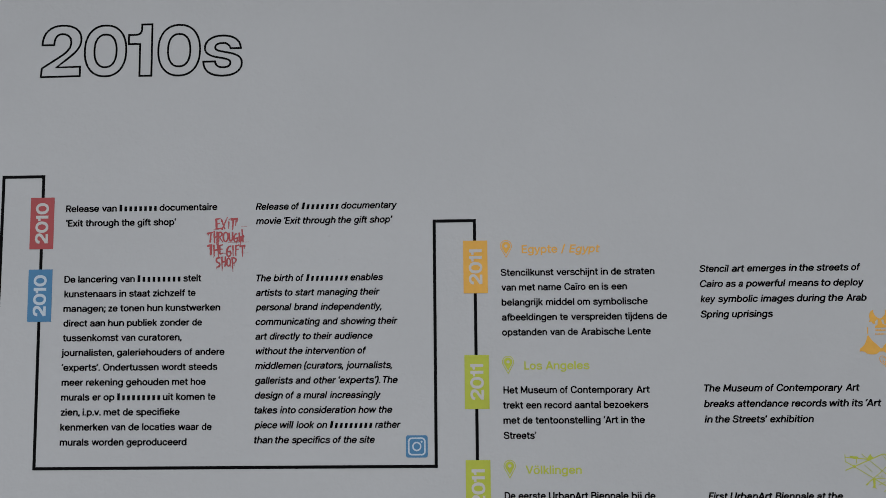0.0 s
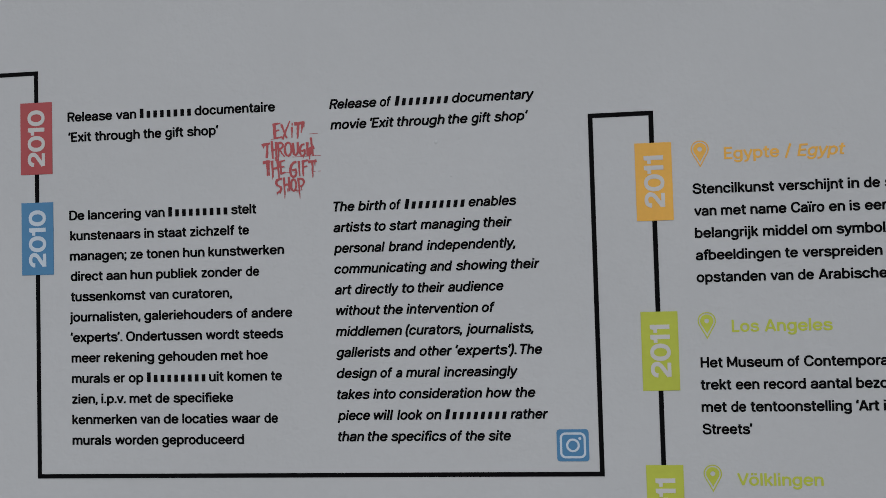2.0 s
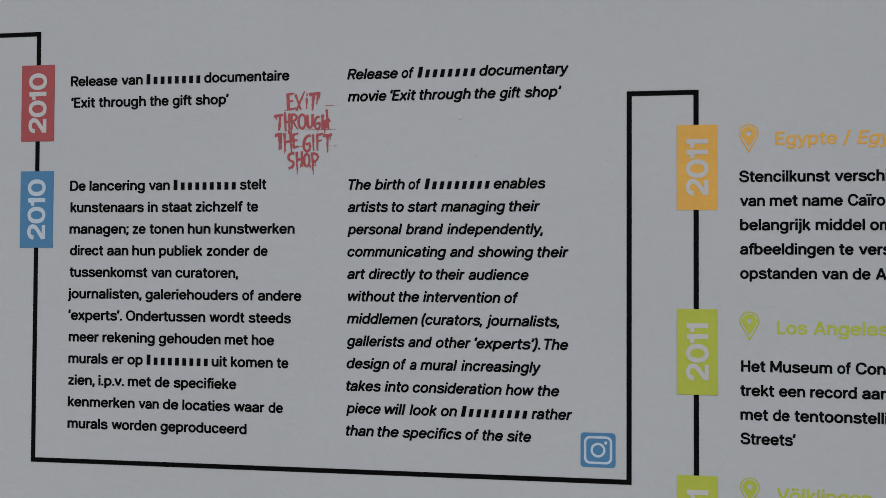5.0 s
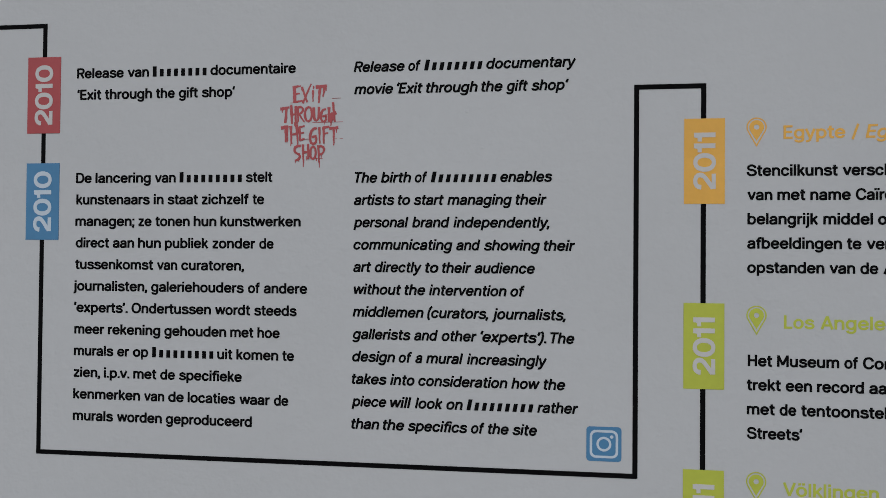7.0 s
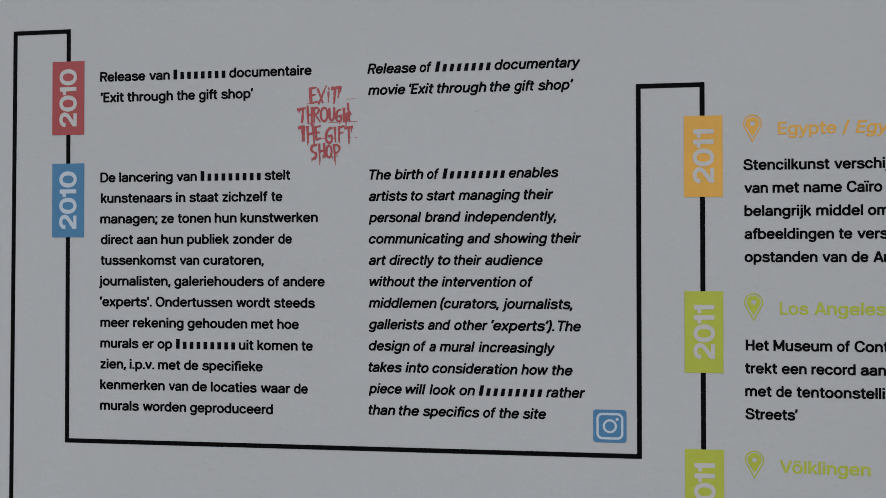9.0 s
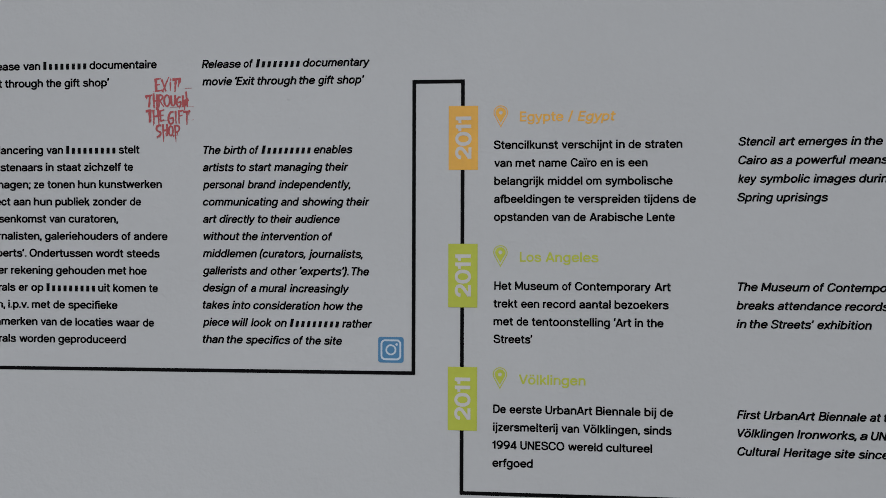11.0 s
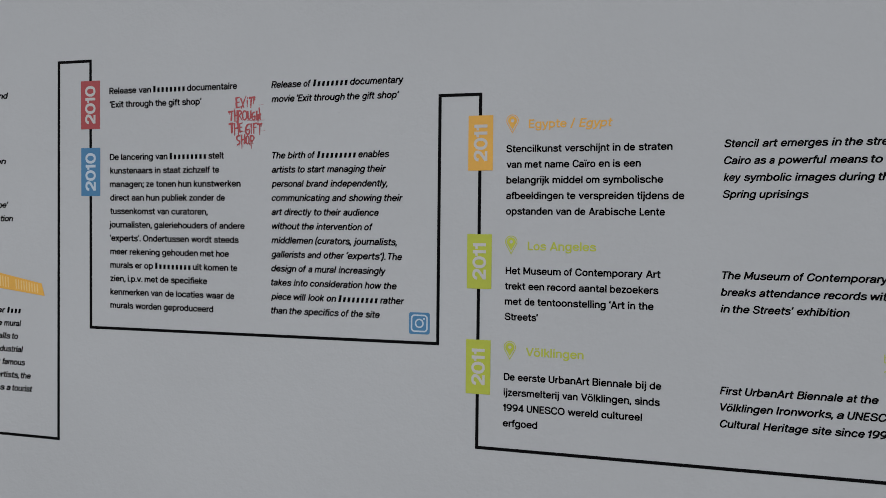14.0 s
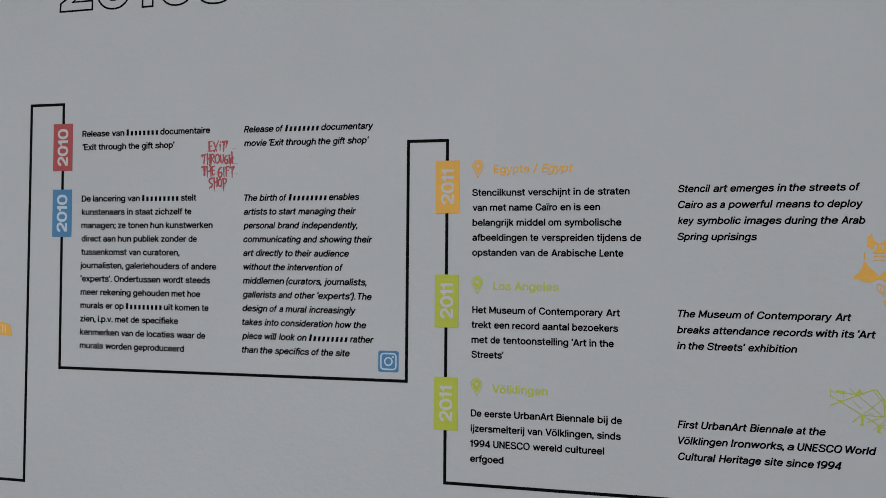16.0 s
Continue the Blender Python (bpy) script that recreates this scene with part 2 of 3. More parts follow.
ALPHABET = {
    "a": (73, "M58,0 L58,45 C58,60 50,66 37,66 C25,66 16,60 14,49 | M58,41 L35,38 C20,36 12,31 12,20.5 C12,11 20,6.5 31,6.5 C46,6.5 58,15 58,28"),
    "b": (79, STEM + " | " + RIGHT_BOWL), "c": (74, "M62,46 C59,59 51,66 39,66 C23.5,66 13,54 13,36.5 C13,19 23.5,7 39,7 C51,7 59,14 62,27"),
    "d": (78, "M62,0 L62,100 | " + LEFT_BOWL), "e": (76, "M64,33 C66,54 55,66 39,66 C23.5,66 13,54 13,36.5 C13,19 24,7 39,7 C51,7 60,13 63,23 | M13,37.5 L66,37.5"),
    "f": (45, "M46,92.5 L39,92.5 C27,92.5 22,87 22,75 L22,0 | M4,66.5 L44,66.5"),
    "g": (78, LEFT_BOWL + " | M62,73 L62,0 C62,-15 53,-22 38,-22 C25,-22 16,-17 14,-7"), "h": (76, STEM + " | " + ARCH),
    "i": (32, "M16,0 L16,73 | M16,83 L16,101"), "j": (33, "M18,73 L18,-6 C18,-17 12,-21 0,-20 | M18,83 L18,101"),
    "k": (68, STEM + " | M58,73 L20,31 | M31,43 L61,0"), "l": (32, STEM),
    "m": (112, "M16,0 L16,73 | M16,40 C16,57 24,66 36,66 C49,66 56,58 56,44 L56,0 | M56,40 C56,57 65,66 77,66 C90,66 97,58 97,44 L97,0"),
    "n": (76, "M16,0 L16,73 | " + ARCH), "o": (78, ROUND), "p": (79, "M16,-26 L16,73 | " + RIGHT_BOWL), "q": (78, "M62,-26 L62,73 | " + LEFT_BOWL),
    "r": (48, "M16,0 L16,73 | M16,38 C16,57 26,66 47,65"),
    "s": (71, "M59,50 C58,60 50,66 37,66 C24,66 16,61 16,53 C16,43 26,41.5 37,39 C52,36 61,33 61,21 C61,11 52,6.5 37,6.5 C22,6.5 13,12 12,24"),
    "t": (48, "M22,93 L22,23 C22,11 27,7 38,7 L45,7 | M4,66.5 L45,66.5"), "u": (76, "M15,73 L15,31 C15,15 23,7 36,7 C50,7 60,17 60,34 | M60,0 L60,73"),
    "v": (68, "M7,73 L34,4 | M61,73 L34,4"), "w": (98, "M7,73 L28,4 | M49,73 L28,4 | M49,73 L70,4 | M91,73 L70,4"),
    "x": (66, "M8,73 L58,0 | M58,73 L8,0"), "y": (68, "M7,73 L35,4 | M61,73 L33,-6 C29,-17 23,-21 7,-20"), "z": (64, "M6,66 L56,66 | M53,65 L11,8 | M7,7 L59,7"),
    "A": (82, "M8,0 L41,97 | M74,0 L41,97 | M20,29 L62,29"),
    "B": (82, STEM + " | M16,92.5 L46,92.5 C60,92.5 67,86 67,74 C67,61 60,53 46,53 L16,53 | M46,52.5 C64,52.5 72,45 72,31 C72,16 63,7.5 47,7.5 L16,7.5"),
    "C": (92, "M80,65 C76,83 64,93 48,93 C26,93 13,76 13,50 C13,24 26,7 48,7 C65,7 77,17 81,36"), "D": (90, STEM + " | M16,92.5 L42,92.5 C66,92.5 78,76 78,50 C78,24 66,7.5 42,7.5 L16,7.5"),
    "E": (74, STEM + " | M16,92.5 L66,92.5 | M16,51 L62,51 | M16,7.5 L67,7.5"), "F": (70, STEM + " | M16,92.5 L66,92.5 | M16,49 L61,49"),
    "H": (88, STEM + " | M72,0 L72,100 | M16,51 L72,51"), "I": (34, STEM), "L": (68, STEM + " | M16,7.5 L63,7.5"),
    "M": (105, STEM + " | M89,0 L89,100 | M16,98 L52,16 | M89,98 L52,16"), "N": (88, STEM + " | M72,0 L72,100 | M16,96 L72,4"),
    "O": (97, "M13,50 C13,76 26,93 48,93 C70,93 84,76 84,50 C84,24 70,7 48,7 C26,7 13,24 13,50 Z"),
    "R": (80, STEM + " | M16,92.5 L46,92.5 C62,92.5 70,84 70,71 C70,58 62,49 46,49 L16,49 | M44,49 L70,0"),
    "S": (86, "M72,69 C70,86 58,93 42,93 C26,93 16,85 16,73 C16,59 28,56 43,53 C62,49 75,44 75,28 C75,14 62,7 44,7 C25,7 13,16 12,35"),
    "T": (78, "M3,92.5 L75,92.5 | M39,0 L39,92"), "U": (86, "M15,100 L15,36 C15,17 26,7 43,7 C60,7 71,17 71,36 L71,100"),
    "V": (80, "M7,100 L40,4 | M73,100 L40,4"), "W": (116, "M7,100 L33,4 | M58,100 L33,4 | M58,100 L83,4 | M109,100 L83,4"),
    "0": (82, "M13,50 C13,76 24,93 41,93 C58,93 69,76 69,50 C69,24 58,7 41,7 C24,7 13,24 13,50 Z"), "1": (47, "M29,0 L29,100 | M3,73 L12,73 C23,73 27,79 28,94"),
    "2": (76, "M14,65 C14,84 24,93 39,93 C54,93 63,84 63,71 C63,59 57,51 46,42 L11,12 | M7,7.5 L68,7.5"), "4": (76, "M52,0 L52,100 | M52,95 L11,28 | M5,24 L72,24"),
    "9": (78, "M13,65 C13,82 23,93 38,93 C54,93 64,82 64,65 C64,48 54,38 38,38 C23,38 13,48 13,65 Z | M64,66 C66,28 54,6 16,8"),
    ".": (30, DOT), ",": (30, COMMA), ";": (31, COMMA + " | M15,55 L15,73"), "\u2019": (28, "M14,101 L14,86 L8,68"), "\u2018": (28, "M14,68 L14,84 L20,101"),
    "(": (40, "M34,106 C10,80 10,8 34,-20"), ")": (40, "M6,106 C30,80 30,8 6,-20"), "/": (48, "M4,-10 L44,106"),
    "\u00ef": (34, "M17,0 L17,73 | M5,84 L5,101 | M29,84 L29,101"), "\u00f6": (78, ROUND + " | M27,84 L27,101 | M51,84 L51,101"),
}
CAP = 0.0139
SLANT = 0.19
GAP = 0.0057
SHEETS = {}


def glyph(char, weight, slant, mat, proud, turned):
    """The shared mesh of one letter, 100 units to its height, with its front in the plane y = -proud."""
    key = (char, weight, slant, mat.name, turned)
    if key in SHEETS:
        return SHEETS[key]
    bm = bmesh.new()
    lo, hi = 1e9, -1e9
    for k, drawing in enumerate(ALPHABET[char][1].split(" | ")):
        for line in trace(drawing, 7):
            line = [(x + slant * z, z) for x, z in line]
            sheet = bmesh.new()
            ribbon(sheet, line, weight, proud - 0.000012 * k)
            for v in sheet.verts:
                v.co.y -= WALL_Y
                lo, hi = min(lo, v.co.x), max(hi, v.co.x)
            me = bpy.data.meshes.new("stroke")
            sheet.to_mesh(me)
            sheet.free()
            bm.from_mesh(me)
            bpy.data.meshes.remove(me)
    if turned:
        for v in bm.verts:
            v.co.x, v.co.z = -v.co.z, v.co.x
    name = "digit" if char.isdigit() else "letter" if char.isalpha() else "mark"
    me = bpy.data.meshes.new(name)
    bmesh.ops.recalc_face_normals(bm, faces=bm.faces)
    bm.to_mesh(me)
    bm.free()
    me.materials.append(mat)
    SHEETS[key] = (me, lo, hi)
    return SHEETS[key]


def set_word(word, x0, x1, z, mat, parent, cap=CAP, weight=19.0, slant=0.0, proud=LINE, upright=False):
    """Letters side by side between x0 and x1 on the baseline z. upright: the word climbs, x0 and x1 are heights, z its right edge."""
    at, spots = 0.0, []
    for char in word:
        me, lo, hi = glyph(char, weight, slant, mat, proud, upright)
        spots.append((at, me, at + lo, at + hi))
        at += ALPHABET[char][0] - 3.5
    lo, hi = min(s[2] for s in spots), max(s[3] for s in spots)
    k, up = (x1 - x0) / (hi - lo), cap / 100
    for at, me, _, _ in spots:
        ob = new(me.name, me)
        ob.parent = parent
        run = x0 + (at - lo) * k
        if upright:
            ob.location = (z - parent.location.x, 0, run - parent.location.z)
            ob.scale = (up, 1, k)
        else:
            ob.location = (run - parent.location.x, 0, z - parent.location.z)
            ob.scale = (k, 1, up)


def paragraph(label, z, pitch, rows, slant=0.0, mat=None, category="wall text"):
    """Rows of (words, left edges and the last right edge). A word of # marks is a row of plain bars, one a letter."""
    x = rows[0][1][0]
    ob = thing("wall_text", x, z, label, category, "texts of the timeline")
    for i, (words, xs) in enumerate(rows):
        base = z - pitch * i
        for k, word in enumerate(words.split()):
            x0, x1 = xs[k], xs[k + 1] - ((GAP - 0.005 * slant) if k + 2 < len(xs) else 0)
            if word.startswith("#"):
                step = (x1 - x0 - slant * 0.01) / (len(word) - 0.48)
                for c in range(len(word)):
                    top = CAP if c == 0 else CAP * 0.73
                    lean = slant * top
                    a, b = x0 + c * step, x0 + c * step + step * 0.52
                    part("bar", slab(bmesh.new(), [(a, base), (b, base), (b + lean, base + top), (a + lean, base + top)], LINE), BLACK, ob)
            else:
                set_word(word, x0, x1, base, mat or BLACK, ob, slant=slant)
    return ob


# ---- the black timeline ----
def timeline(points, width=0.0062):
    ob = thing("timeline_line", points[0][0], points[0][1], "black film line stepping across the wall", "line", "lines of the timeline")
    h = width / 2
    level = [abs(xa - xb) > abs(za - zb) for (xa, za), (xb, zb) in zip(points, points[1:])]
    for i, ((xa, za), (xb, zb)) in enumerate(zip(points, points[1:])):
        bm = bmesh.new()
        if level[i]:
            slab(bm, [(xa - h, za - h), (xb + h, zb - h), (xb + h, zb + h), (xa - h, za + h)], LINE)
        else:
            up = 1 if zb > za else -1
            za += up * h if i and level[i - 1] else 0
            zb -= up * h if i + 1 < len(level) and level[i + 1] else 0
            slab(bm, [(xa - h, za), (xa + h, za), (xb + h, zb), (xb - h, zb)], LINE)
        part("line_segment", bm, BLACK, ob)
    return ob


timeline([(-1.75, 1.0135), (-0.955, 1.0135), (-0.951, 1.8640), (-0.8670, 1.8640), (-0.8670, 1.2720), (-0.060, 1.2750), (-0.060, 1.760), (0.0210, 1.760), (0.0210, 1.0768),
          (0.882, 1.0760), (0.8798, 1.45), (0.8808, 2.06), (0.966, 2.06), (0.966, 1.755), (1.007, 1.755), (1.007, 1.531), (1.047, 1.531), (1.047, 1.30)])


# ---- year tags ----
def year_tag(x, z, year, mat, colour, ink=None, width=0.0485, height=0.1055, length=0.084):
    """A tag with its year reading upwards; x, z: its middle."""
    ob = thing("year_tag", x, z, f"{colour} film tag with a pale upright year on the line", "sign", "year tags")
    part("plate", slab(bmesh.new(), rect(x - width / 2, z - height / 2, x + width / 2, z + height / 2), PLATE), mat, ob)
    if not year:
        return ob
    set_word(year, z - length / 2, z + length / 2, x + 0.0130, ink or WHITE, ob, 0.0257, 19.0, proud=TOP, upright=True)
    return ob


year_tag(-0.8672, 1.7668, "2010", RED, "brick red", width=0.0495, height=0.1065)
year_tag(-0.8668, 1.6185, "2010", BLUE, "steel blue", PALE_BLUE, width=0.0495, height=0.1065)
year_tag(0.0220, 1.6665, "2011", ORANGE, "ochre orange", length=0.0705)
year_tag(0.0220, 1.4385, "2011", GREEN, "lime green", length=0.0705)
year_tag(0.0220, 1.2340, "2011", GREEN, "lime green", length=0.0705)
year_tag(1.0075, 1.6485, "2014", ORANGE, "ochre orange", length=0.082)
year_tag(0.9665, 1.9250, "", ORANGE, "ochre orange")
year_tag(1.0470, 1.4340, "", GREEN, "lime green")

# ---- heading in outline ----
heading = thing("heading", -0.884, 2.0765, "large outlined decade heading in thin black film", "heading")
H_LINE, KX, KZ = 0.0040, 0.0012, 0.00122


def outlined(name, drawing, x, z):
    bm = bmesh.new()
    for line in trace(drawing):
        ribbon(bm, placed(line, x, z, KX, KZ), H_LINE, LINE)
    part(name, bm, BLACK, heading)


def outlined_zero(x0, x1, z0, z1):
    bm = bmesh.new()
    cx, cz, a, b = (x0 + x1) / 2, (z0 + z1) / 2, (x1 - x0) / 2 - H_LINE / 2, (z1 - z0) / 2 - H_LINE / 2
    for fa, fb, power in ((a, b, 2.25), (a - 0.0205, b - 0.0195, 2.3)):
        loop = []
        for k in range(57):
            c, s = math.cos(math.tau * k / 56), math.sin(math.tau * k / 56)
            loop.append((cx + fa * math.copysign(abs(c) ** (2 / power), c), cz + fb * math.copysign(abs(s) ** (2 / power), s)))
        loop[-1] = loop[0]
        ribbon(bm, loop, H_LINE, LINE)
    part("digit", bm, BLACK, heading)


outlined("digit", "M1,56 L22,56 C22,68 27,75 36,75 C46,75 52,69 52,60 C52,50 46,44 36,37 L1,15 L0,0 L69,0.5 L69,17 L27,16.5 L46,31 C60,42 70,50 70,65 C70,81 57,90 36,90 C15,90 1,78 1,56 Z", -0.8805, 2.0747)
outlined_zero(-0.7905, -0.6985, 2.0717, 2.1845)
outlined("digit", "M20,0 L41,0 L41,90 L23,90 L23,84 C23,76 20,72 12,72 L0,72 L0,56 L20,56 Z", -0.6953, 2.0730)
outlined_zero(-0.6345, -0.5425, 2.0700, 2.1822)
outlined("letter", "M67,46.5 L49,46.5 C47,53 42,56 35,56 C27,56 22,53 22,48.5 C22,43 30,42 38,40.5 C56,37 69,34 69,21 C69,7 56,-1 36,-1 C15,-1 2,7 1.5,24 L22,24 C23,17 28,13.5 36,13.5 C44,13.5 49,16 49,21 C49,27 42,28 33,30 C16,33 4,36 4,48 C4,61 17,69 35,69 C54,69 66,61 67,46.5 Z", -0.5390, 2.0710)

# ---- texts of the 2010 box ----
paragraph("two rows of bold black Dutch text in the box", 1.7892, 0.0298, [
    ("Release van ######## documentaire", [-0.818, -0.743, -0.706, -0.623, -0.503]),
    ("‘Exit through the gift shop’", [-0.817, -0.776, -0.701, -0.668, -0.635, -0.588])])
paragraph("twelve rows of bold black Dutch text in the box", 1.6440, 0.02970, [
    ("De lancering van ######### stelt", [-0.817, -0.788, -0.701, -0.665, -0.571, -0.534]),
    ("kunstenaars in staat zichzelf te", [-0.816, -0.702, -0.682, -0.633, -0.561, -0.545]),
    ("managen; ze tonen hun kunstwerken", [-0.817, -0.724, -0.699, -0.644, -0.606, -0.494]),
    ("direct aan hun publiek zonder de", [-0.816, -0.761, -0.724, -0.685, -0.617, -0.551, -0.531]),
    ("tussenkomst van curatoren,", [-0.816, -0.696, -0.661, -0.572]),
    ("journalisten, galeriehouders of andere", [-0.818, -0.704, -0.566, -0.544, -0.484]),
    ("‘experts’. Ondertussen wordt steeds", [-0.817, -0.732, -0.612, -0.557, -0.498]),
    ("meer rekening gehouden met hoe", [-0.816, -0.766, -0.684, -0.59, -0.552, -0.521]),
    ("murals er op ######### uit komen te", [-0.816, -0.752, -0.729, -0.701, -0.608, -0.581, -0.517, -0.501]),
    ("zien, i.p.v. met de specifieke", [-0.816, -0.771, -0.728, -0.689, -0.662, -0.573]),
    ("kenmerken van de locaties waar de", [-0.816, -0.712, -0.677, -0.649, -0.576, -0.528, -0.508]),
    ("murals worden geproduceerd", [-0.816, -0.751, -0.68, -0.558])])
paragraph("two rows of slanted bold black English text in the box", 1.7880, 0.0293, [
    ("Release of ######## documentary", [-0.424, -0.351, -0.33, -0.249, -0.135]),
    ("movie ‘Exit through the gift shop’", [-0.423, -0.366, -0.327, -0.255, -0.223, -0.191, -0.144])], SLANT)
paragraph("twelve rows of slanted bold black English text in the box", 1.6422, 0.02925, [
    ("The birth of ######### enables", [-0.421, -0.386, -0.341, -0.32, -0.23, -0.164]),
    ("artists to start managing their", [-0.422, -0.363, -0.342, -0.298, -0.21, -0.171]),
    ("personal brand independently,", [-0.422, -0.344, -0.29, -0.167]),
    ("communicating and showing their", [-0.422, -0.286, -0.25, -0.174, -0.135]),
    ("art directly to their audience", [-0.422, -0.393, -0.326, -0.304, -0.262, -0.185]),
    ("without the intervention of", [-0.421, -0.353, -0.321, -0.216, -0.198]),
    ("middlemen (curators, journalists,", [-0.422, -0.323, -0.239, -0.146]),
    ("gallerists and other ‘experts’). The", [-0.422, -0.34, -0.304, -0.254, -0.165, -0.135]),
    ("design of a mural increasingly", [-0.422, -0.36, -0.338, -0.324, -0.271, -0.169]),
    ("takes into consideration how the", [-0.422, -0.371, -0.334, -0.214, -0.173, -0.146]),
    ("piece will look on ######### rather", [-0.422, -0.371, -0.338, -0.297, -0.271, -0.181, -0.13]),
    ("than the specifics of the site", [-0.422, -0.38, -0.347, -0.265, -0.243, -0.212, -0.181])], SLANT)

# ---- texts of the 2011 box ----
paragraph("five rows of bold black Dutch text beside the orange tag", 1.6478, 0.02965, [
    ("Stencilkunst verschijnt in de straten", [0.072, 0.183, 0.271, 0.291, 0.317, 0.377]),
    ("van met name Caïro en is een", [0.073, 0.108, 0.146, 0.198, 0.246, 0.272, 0.291, 0.322]),
    ("belangrijk middel om symbolische", [0.073, 0.161, 0.223, 0.254, 0.362]),
    ("afbeeldingen te verspreiden tijdens de", [0.073, 0.188, 0.21, 0.316, 0.378, 0.399]),
    ("opstanden van de Arabische Lente", [0.073, 0.168, 0.203, 0.229, 0.321, 0.366])])
paragraph("four rows of bold black Dutch text beside the green tag", 1.4155, 0.0294, [
    ("Het Museum of Contemporary Art", [0.074, 0.108, 0.185, 0.206, 0.334, 0.36]),
    ("trekt een record aantal bezoekers", [0.073, 0.118, 0.154, 0.213, 0.27, 0.357]),
    ("met de tentoonstelling ‘Art in the", [0.073, 0.111, 0.136, 0.269, 0.303, 0.322, 0.349]),
    ("Streets’", [0.073, 0.137])])
paragraph("four rows of bold black Dutch text beside the lower green tag", 1.2114, 0.0298, [
    ("De eerste UrbanArt Biennale bij de", [0.073, 0.1, 0.159, 0.241, 0.319, 0.344, 0.365]),
    ("ijzersmelterij van Völklingen, sinds", [0.073, 0.185, 0.22, 0.318, 0.363]),
    ("1994 UNESCO wereld cultureel", [0.072, 0.118, 0.196, 0.258, 0.332]),
    ("erfgoed", [0.072, 0.139])])
paragraph("four rows of slanted bold black English text above the orange drawing", 1.6508, 0.0299, [
    ("Stencil art emerges in the streets of", [0.465, 0.528, 0.558, 0.639, 0.66, 0.693, 0.76, 0.778]),
    ("Cairo as a powerful means to deploy", [0.465, 0.515, 0.54, 0.554, 0.637, 0.701, 0.724, 0.783]),
    ("key symbolic images during the Arab", [0.465, 0.499, 0.582, 0.652, 0.713, 0.747, 0.787]),
    ("Spring uprisings", [0.464, 0.525, 0.605])], SLANT)
paragraph("three rows of slanted bold black English text", 1.4168, 0.0299, [
    ("The Museum of Contemporary Art", [0.466, 0.502, 0.583, 0.605, 0.737, 0.764]),
    ("breaks attendance records with its ‘Art", [0.464, 0.528, 0.632, 0.705, 0.747, 0.774, 0.804]),
    ("in the Streets’ exhibition", [0.464, 0.485, 0.518, 0.59, 0.674])], SLANT)
paragraph("three rows of slanted bold black English text under the green drawing", 1.2103, 0.0297, [
    ("First UrbanArt Biennale at the", [0.466, 0.508, 0.593, 0.672, 0.694, 0.722]),
    ("Völklingen Ironworks, a UNESCO World", [0.467, 0.56, 0.657, 0.674, 0.754, 0.805]),
    ("Cultural Heritage site since 1994", [0.467, 0.539, 0.618, 0.655, 0.707, 0.748])], SLANT)

# ---- texts at both ends of the wall ----
paragraph("row end of slanted black text in the earlier box", 1.7885, 0.0297, [("and", [-1.131, -1.091])], SLANT)
paragraph("row end of slanted black text in the earlier box", 1.6385, 0.0297, [("on", [-1.127, -1.098])], SLANT)
paragraph("two row ends of slanted black text in the earlier box", 1.538, 0.0310, [("pe’", [-1.122, -1.092]), ("ction", [-1.126, -1.079])], SLANT)
paragraph("seven row ends of slanted black text under the orange banner", 1.2955, 0.0300, [
    ("er ####", [-1.125, -1.097, -1.058]),
    ("e mural", [-1.127, -1.106, -1.057]),
    ("Walls to", [-1.142, -1.083, -1.066]),
    ("industrial", [-1.134, -1.052]),
    ("y famous", [-1.131, -1.111, -1.047]),
    ("artists, the", [-1.128, -1.059, -1.031]),
    ("es a tourist", [-1.130, -1.100, -1.083, -1.027])], SLANT)
paragraph("row starts of bold black text beside the upper orange tag", 1.847, 0.0297, [("wa", [1.015, 1.041]), ("wo", [1.015, 1.0415]), ("da", [1.015, 1.039])])


# ---- place headings with their pins ----
def place_name(label, mat, z, words, xs, slants):
    ob = thing("place_name", xs[0], z, label, "heading", "place names")
    for k, word in enumerate(words.split()):
        set_word(word, xs[k], xs[k + 1] - (0.007 if k + 2 < len(xs) else 0), z, mat, ob, 0.0162, 16.0, slants[k])


place_name("place name in ochre orange letters", ORANGE, 1.6930, "Egypte / Egypt", [0.115, 0.193, 0.209, 0.270], (0, 0, SLANT))
place_name("place name in lime green letters", GREEN, 1.4620, "Los Angeles", [0.116, 0.158, 0.244], (0, 0))
place_name("place name in lime green letters", GREEN, 1.2597, "Völklingen", [0.115, 0.224], (0,))


def drop_loop(cx, cz, r, tip, n=28):
    """A pin's outline: a round head that runs into a point below."""
    reach = math.asin(min(r / tip, 0.99))
    a0, a1 = -reach, math.pi + reach
    loop = [(cx + r * math.cos(a0 + (a1 - a0) * k / n), cz + r * math.sin(a0 + (a1 - a0) * k / n)) for k in range(n + 1)]
    for s in (0.35, 0.7, 0.93):
        x, z = loop[n]
        loop.append((x + (cx - x) * s, z + (cz - tip - z) * s * 1.0 + 0.0))
    loop.append((cx, cz - tip))
    for s in (0.93, 0.7, 0.35):
        x, z = loop[0]
        loop.append((x + (cx - x) * s, z + (cz - tip - z) * s))
    return loop


